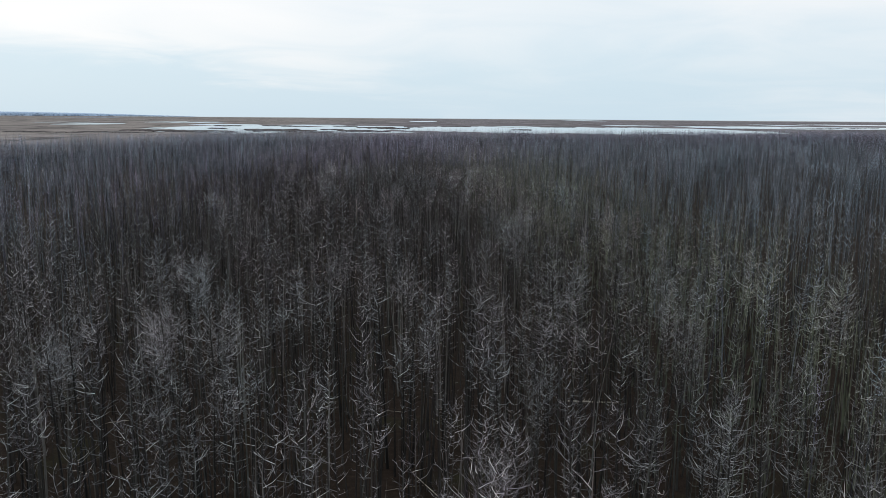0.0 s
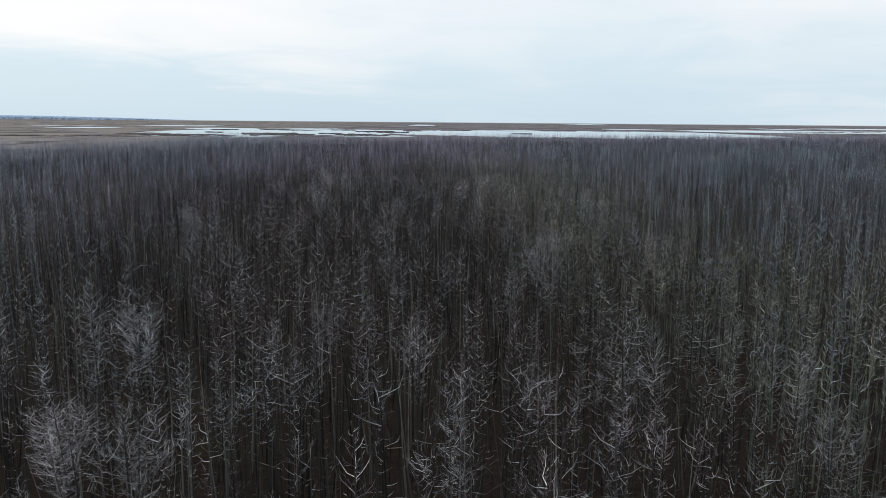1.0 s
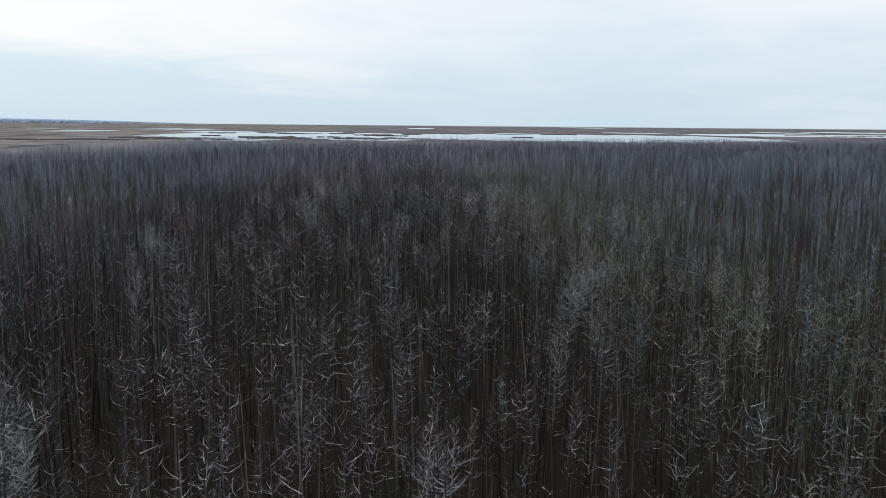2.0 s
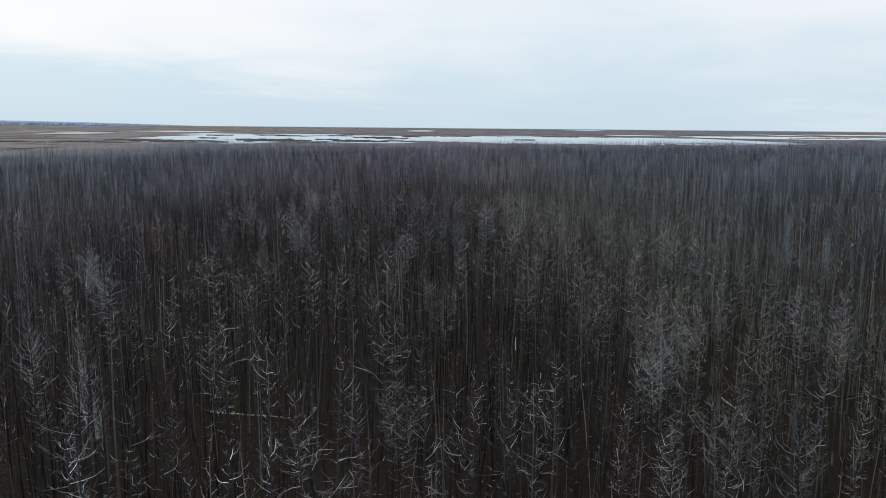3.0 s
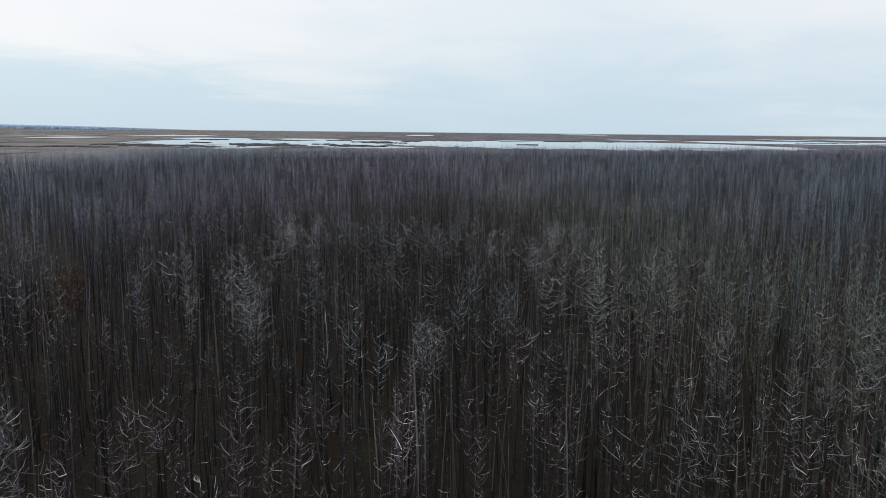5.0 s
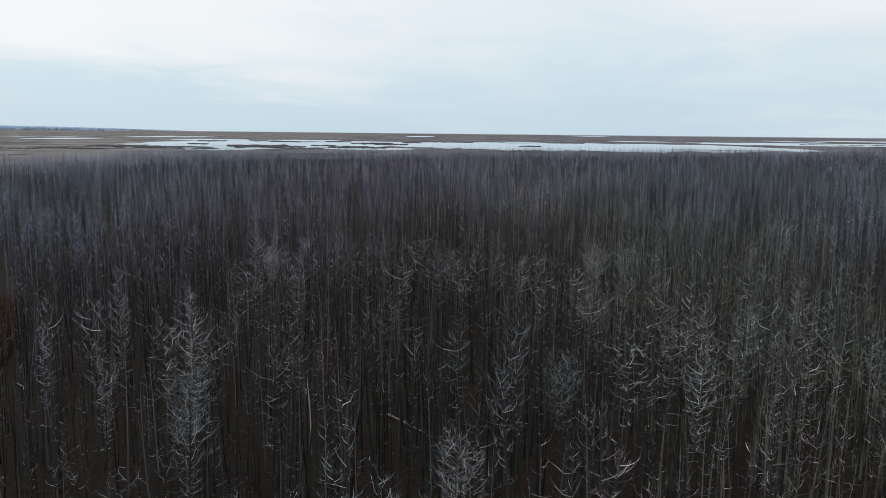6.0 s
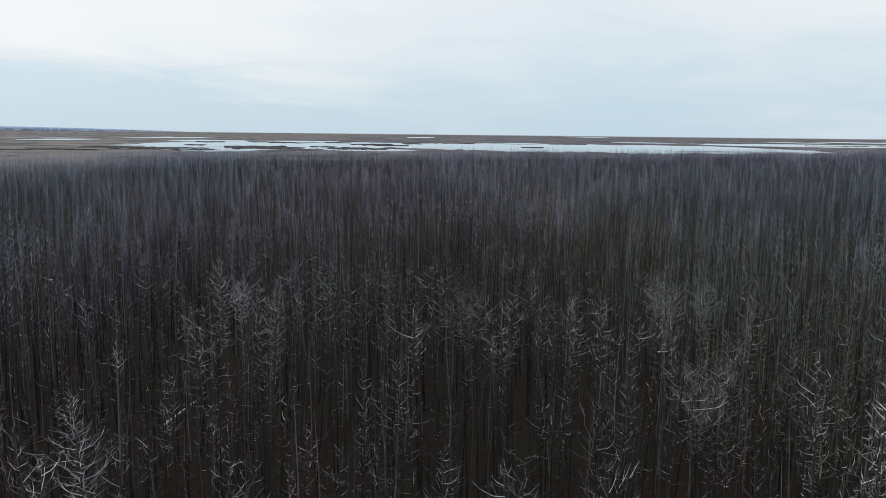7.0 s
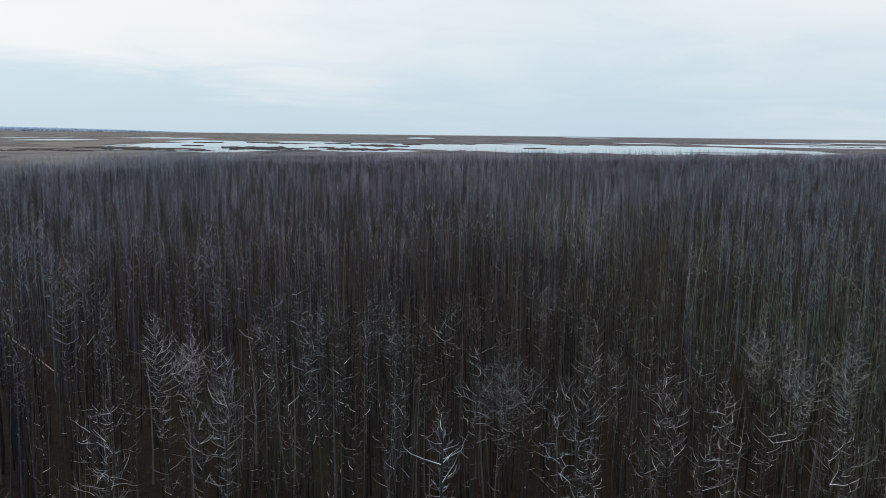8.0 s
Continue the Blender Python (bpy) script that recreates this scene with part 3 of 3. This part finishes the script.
# and of those with dense silvery crowns
DENSE = [
    (-16.7, 45.1), (-17.0, 48.9), (-13.9, 44.4), (12.1, 40.3), (7.6, 39.1), (6.1, 40.1), (12.9, 46.0), (-22.4, 111.2), (-22.3, 114.0), (-17.9, 108.7),
    (-17.0, 109.8), (12.0, 115.9), (7.6, 110.2), (10.8, 82.8), (9.6, 90.5), (19.8, 36.7), (10.4, 20.0), (-20.1, 35.3), (15.3, 69.8), (-18.5, 64.6),
    (5.2, 76.1), (4.4, 120.8), (3.9, 118.5), (-3.8, 100.6), (-14.4, 99.0), (5.9, 133.7), (-15.6, 125.9), (0.2, 113.8), (-9.5, 31.2), (-0.6, 35.1), (10.7, 35.4), (8.5, 21.2),
    (13.4, 59.7), (7.6, 19.2), (4.0, 15.3), (10.0, 16.5), (-2.0, 43.4), (6.7, 68.2), (3.2, 55.6), (6.7, 54.9), (-3.4, 78.7), (-23.9, 113.3),
    (-19.2, 104.6), (-3.0, 107.8), (3.2, 104.2), (8.4, 111.8), (-19.2, 131.5), (-8.3, 122.3),
]


def bare_tree(kind, label, seed):
    """A tree with its stem, its limbs and their twigs."""
    r = random.Random(seed)
    if kind == "wide":
        sets = tree_sticks(r, 8.2, 150, 7, r.uniform(0.85, 1.05), 6, 8, 3, bare=0.42, thick=0.6, forks=r.randint(3, 5), crook=2.0, bough=1.2)
    elif kind == "crooked":
        sets = tree_sticks(r, 8.2, r.randint(24, 34), 4, r.uniform(0.9, 1.2), 6, 7, 4, bare=r.uniform(0.45, 0.6), thick=1.05, forks=r.randint(0, 1), crook=4.0, bough=1.2)
    elif kind == "dense":
        sets = tree_sticks(r, 8.2, 96, 5, r.uniform(0.8, 1.0), 6, 7, 3, bare=0.4, thick=0.85, forks=r.randint(0, 2), bough=1.2)
    elif kind == "forked":
        sets = tree_sticks(r, 8.2, 50, 3, r.uniform(0.75, 0.95), 6, 7, 3, bare=0.45, forks=1, bough=1.2)
    else:
        sets = tree_sticks(r, 8.2, r.randint(40, 50), 3, r.uniform(0.5, 0.8), 6, 7, 3, bare=r.uniform(0.4, 0.55), bough=1.2)
    twig_bark = SILVER_TWIG if kind in ("wide", "crooked", "dense") else TWIG
    tree = tagged(new("bare_tree"), label, "tree", "bare trees of the stand")
    made = {}
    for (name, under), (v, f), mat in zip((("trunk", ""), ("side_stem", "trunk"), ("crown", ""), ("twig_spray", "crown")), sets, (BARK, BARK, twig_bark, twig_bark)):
        if len(v):
            made[name] = new(name, mesh_of(name, v, f, (mat,)))
            made[name].parent = made.get(under, tree)
    tagged(made["twig_spray"], kind="stuff")
    return tree


VARIANTS = {
    "slender": ("slender bare grey tree with short upcurved twigs", 9),
    "forked": ("bare grey tree with a forked stem and fine twigs", 4),
    "crooked": ("bare tree with crooked silvery dead branches", 6),
    "dense": ("bare tree with a dense narrow crown of silvery twigs", 4),
    "wide": ("bushy bare tree with a wide crown of silvery twigs", 4),
}
MODELS = {}
n_seed = 100
for kind, (label, count) in VARIANTS.items():
    for _ in range(count):
        n_seed += 1
        MODELS.setdefault(kind, []).append([bare_tree(kind, label, n_seed), False])

tr = random.Random(21)
spots = [(x, y, "wide") for x, y in WIDE] + [(x, y, "forked" if y > 95 and i % 2 else "dense") for i, (x, y) in enumerate(DENSE)] + [(x, y, (("crooked", "slender", "crooked", "forked") if y < 95 else ("slender", "forked", "slender", "crooked"))[i % 4]) for i, (x, y) in enumerate(SLENDER + SLENDER_FAR)] + [(x, y, "crooked") for x, y in CROOKED] + [(x, y, ("slender", "forked")[i % 2]) for i, (x, y) in enumerate(VEIL)]
PLACED = len(spots)
while len(spots) < 300:
    y = tr.uniform(13, 148)
    x = float(path_x(y)) + tr.uniform(-13, 13)
    if min((x - a) ** 2 + (y - b) ** 2 for a, b, _ in spots) > 1.2:
        spots.append((x, y, tr.choices(("slender", "forked", "crooked", "wide"), (6, 4, 1, 0.9) if y < 55 else (9, 4, 0.6, 0.1))[0]))
used = {}
for i, (x, y, kind) in enumerate(spots):
    tall = tr.uniform(0.96, 1.04) if i < PLACED else tr.uniform(0.86, 1.02) if y < 55 else tr.uniform(0.80, 0.97)
    fat = tall * tr.uniform(0.85, 1.15)
    m = pose(x, y, -0.05, tr.gauss(0, 1.5), tr.gauss(0, 1.5), tr.uniform(0, 360)) @ Matrix.Diagonal((fat, fat, tall, 1))
    used[kind] = used.get(kind, -1) + 1
    slot = MODELS[kind][used[kind] % len(MODELS[kind])]
    if slot[1]:
        copy_thing(slot[0], m)
    else:
        slot[0].matrix_basis, slot[1] = m, True


GLADE = (-39.2, 132.0)


def clear(p):
    """Leaves room round the single trees and along the ditch."""
    own = np.array([s[:2] for s in spots])
    gap = np.full(len(p), 9.0)
    for a in own:
        gap = np.minimum(gap, (p[:, 0] - a[0]) ** 2 + (p[:, 1] - a[1]) ** 2)
    along = (p[:, 0] - dx0) * DX + (p[:, 1] - dy0) * DY
    across = (p[:, 0] - dx0) * DY - (p[:, 1] - dy0) * DX
    glade = ((p[:, 0] - GLADE[0]) * 0.92 + (p[:, 1] - GLADE[1]) * 0.38) / 1.9, ((p[:, 1] - GLADE[1]) * 0.92 - (p[:, 0] - GLADE[0]) * 0.38) / 12.5
    gap = np.where(glade[0] ** 2 + glade[1] ** 2 < 1, 0.0, gap)
    return p[(gap > 0.45) & ~((across > -0.15) & (across < 0.6) & (along > -3) & (along < DLEN + 1))]


near = clear(heights(scatter(3900, -30, 22, 7, 155, lambda x, y: off(x, y) < 13)))
side = clear(heights(scatter(9200, -50, 42, 7, 182, lambda x, y: (off(x, y) >= 13) & (off(x, y) < 34) | ((y >= 155) & (off(x, y) < 34)))))
mid = clumped(clear(heights(scatter(37000, -150, 150, -10, 280, lambda x, y: ((off(x, y) >= 34) | (y < 7) | (y >= 182)) & inside(x, y)))))
far = clumped(heights(scatter(106000, -260, 420, -15, 680, lambda x, y: ((x < -150) | (x > 150) | (y > 280)) & inside(x, y) & (y > 0))))
verge = heights(scatter(100000, -200, 420, 120, 680, lambda x, y: (y > wood_edge(x) - np.where(x < -85, 160, 34)) & (y < wood_edge(x) + np.where(x < 20, 18, 4)) & (x > -175)))
verge[:, 2] *= np.where(verge[:, 0] < 0, 1.22, 1.12)
poles = scatter(9000, -70, 420, 440, 680, lambda x, y: (y > wood_edge(x) - 40) & (y < wood_edge(x) + 6))
rich = (near[:, 1] < 56) | (rng.random(len(near)) < 0.22)
plant("wood_near", "dense stand of twiggy bare grey young trees", near_kinds, near[rich], rng, tall=(0.78, 1.04))
plant("wood_slim", "dense stand of slim bare grey young trees with few twigs", lean_kinds, near[~rich], rng, tall=(0.80, 1.06))
sx, sy = side[:, 0], side[:, 1]
share = np.where(sx > 0, np.where(sy < 128, 0.58, 0.0), np.where(sy < 58, 0.5, np.where((sy > 104) & (sy < 116), 0.2, 0.05)))
brushy = (off(sx, sy) < 26) & (rng.random(len(side)) < share)
plant("wood_brushy", "dense stand of bare young trees with brushy silvery crowns", brush_kinds, side[brushy], rng)
plant("wood_beside", "dense stand of bare grey young trees", side_kinds, side[~brushy], rng)
plant("wood_middle", "dense stand of bare grey young trees, farther off", mid_kinds, mid, rng, tall=(0.68, 1.16))
slim = clear(scatter(6500, -50, 42, 9, 158, lambda x, y: off(x, y) < 34))
plant("saplings", "thin dark saplings standing between the trees", sapling_kinds, slim, rng, tall=(0.6, 1.15), slant=0.065)
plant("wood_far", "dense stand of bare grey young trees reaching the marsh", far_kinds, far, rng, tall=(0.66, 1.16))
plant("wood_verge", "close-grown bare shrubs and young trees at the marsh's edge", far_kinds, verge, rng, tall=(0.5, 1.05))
plant("wood_edge_poles", "thin taller dead stems along the wood's far edge", pole_kinds, poles[:900], rng, tall=(0.8, 1.15))

# ---- fallen and leaning dead wood ----


def dead_stem(a, b, thick, seed, label):
    """A bleached, slightly crooked stem between two places, with broken stubs."""
    r = random.Random(seed)
    a, b = Vector(a), Vector(b)
    run = b - a
    side = run.cross(Vector((0, 0, 1))).normalized()
    body = Sticks()
    pts = [a.lerp(b, k / 6) + side * r.uniform(-0.05, 0.05) * (0 if k in (0, 6) else 1) for k in range(7)]
    body.add(pts, [thick * (1 - 0.6 * k / 6) for k in range(7)], 7)
    for _ in range(5):
        p = a.lerp(b, r.uniform(0.2, 0.9))
        d = (side * r.choice((-1, 1)) + run.normalized() * 0.6 + Vector((0, 0, r.uniform(0.2, 0.9)))).normalized()
        body.add([p, p + d * r.uniform(0.15, 0.5)], [thick * 0.35, 0], 4)
    v, f = body.arrays()
    return tagged(new("dead_stem", mesh_of("dead_stem", v, f, (LOGWOOD,))), label, "dead wood", "dead stems in the wood")


LYING = [
    ((-17.8, 85.7), (-15.4, 93.6)), ((13.4, 78.7), (13.6, 74.7)), ((-9.2, 117.2), (-6.3, 113.5)), ((-21.9, 128.6), (-21.3, 132.6)),
    ((-43.4, 161.9), (-31.7, 148.9)), ((1.6, 117.6), (2.8, 112.9)), ((15.1, 132.2), (14.8, 129.0)), ((7.0, 40.4), (10.2, 40.0)),
    ((-15.5, 75.9), (-10.8, 75.1)), ((-10.15, 74.2), (-9.95, 76.9)),
]
for i, ((ax, ay), (bx, by)) in enumerate(LYING):
    dead_stem((ax, ay, 0.03), (bx, by, 0.06), 0.06, i + 1, "bleached fallen stem lying on the wood's floor")
dead_stem((14.8, 85.4, 0.0), (14.45, 94.1, 3.0), 0.04, 31, "bleached dead stem leaning through the wood")
dead_stem((17.6, 95.2, 0.0), (15.9, 87.9, 2.2), 0.05, 32, "bleached dead stem leaning through the wood")
dead_stem((2.3, 88.0, 0.0), (2.55, 91.6, 1.3), 0.05, 33, "bleached dead stem leaning through the wood")
dead_stem((-12.4, 111.6, 0.0), (-12.6, 112.0, 4.0), 0.06, 34, "pale broken stem standing upright in the wood")

bracken = Sticks()
gr = random.Random(61)
for _ in range(2600):
    u, w = gr.uniform(-1, 1), gr.gauss(0, 0.55)
    if u * u + w * w < 1.1:
        p = Vector((GLADE[0] + 1.9 * w * 0.92 - 12.5 * u * 0.38, GLADE[1] + 1.9 * w * 0.38 + 12.5 * u * 0.92, -0.02))
        a, h = gr.uniform(0, 6.28), gr.uniform(0.25, 0.9)
        d = Vector((math.cos(a), math.sin(a), 0)) * h * gr.uniform(0.4, 1.2)
        bracken.add([p, p + d * 0.4 + Vector((0, 0, h)), p + d], [0.02, gr.uniform(0.03, 0.06), 0], 3)
v, f = bracken.arrays()
tagged(new("dead_bracken", mesh_of("dead_bracken", v, f, (BRACKEN,))), "rust-brown dead bracken in a small clearing", "bracken", kind="stuff")
for i, (ax, ay, bx, by) in enumerate(((-39.5, 128.5, -36.6, 130.2), (-40.4, 131.0, -38.4, 130.4), (-42.0, 136.5, -39.6, 138.2))):
    dead_stem((ax, ay, 0.05), (bx, by, 0.6), 0.03, 50 + i, "bleached fallen stem lying in dead bracken")

# stalks and fallen branches in the ditch
stalks = Sticks()
kr = random.Random(15)
for _ in range(110):
    d, w = kr.uniform(0, DLEN), kr.uniform(-0.6, 0.8)
    p = Vector((dx0 + DX * d + DY * w, dy0 + DY * d - DX * w, -0.02))
    stalks.add([p, p + Vector((kr.uniform(-0.1, 0.1), kr.uniform(-0.1, 0.1), 0.6)), p + Vector((kr.uniform(-0.3, 0.3), kr.uniform(-0.3, 0.3), kr.uniform(0.9, 4.2)))], [kr.uniform(0.010, 0.024), 0.011, 0], 4)
for _ in range(16):
    d, slant = kr.uniform(0, DLEN), kr.uniform(-0.5, 0.5)
    p = Vector((dx0 + DX * d, dy0 + DY * d, kr.uniform(0.04, 0.12)))
    run = Vector((DY, -DX, 0)) * kr.uniform(0.5, 1.1) + Vector((DX, DY, 0)) * slant
    stalks.add([p - run, p, p + run], [kr.uniform(0.015, 0.03), 0.018, 0], 5)
v, f = stalks.arrays()
tagged(new("ditch_stalks", mesh_of("ditch_stalks", v, f, (BARK,))), "dark thin stalks and branches in the ditch", "branches", kind="stuff")

litter = Sticks()
lr = random.Random(8)
for _ in range(240):
    y = lr.uniform(18, 155)
    x = float(path_x(y)) + lr.uniform(-24, 24)
    a, up, ln = lr.uniform(0, 6.28), lr.choice((0.03, 0.1, 0.5, 1.1)), lr.uniform(0.5, 2.2)
    p = Vector((x, y, 0.03))
    d = Vector((math.cos(a), math.sin(a), up)).normalized() * ln
    litter.add([p, p + d * 0.5 + Vector((lr.uniform(-0.1, 0.1), lr.uniform(-0.1, 0.1), 0.04)), p + d], [lr.uniform(0.01, 0.024), 0.011, 0], 4)
v, f = litter.arrays()
tagged(new("fallen_branches", mesh_of("fallen_branches", v, f, (LOGWOOD,))), "bleached broken branches scattered on the wood's floor", "branches", kind="stuff")
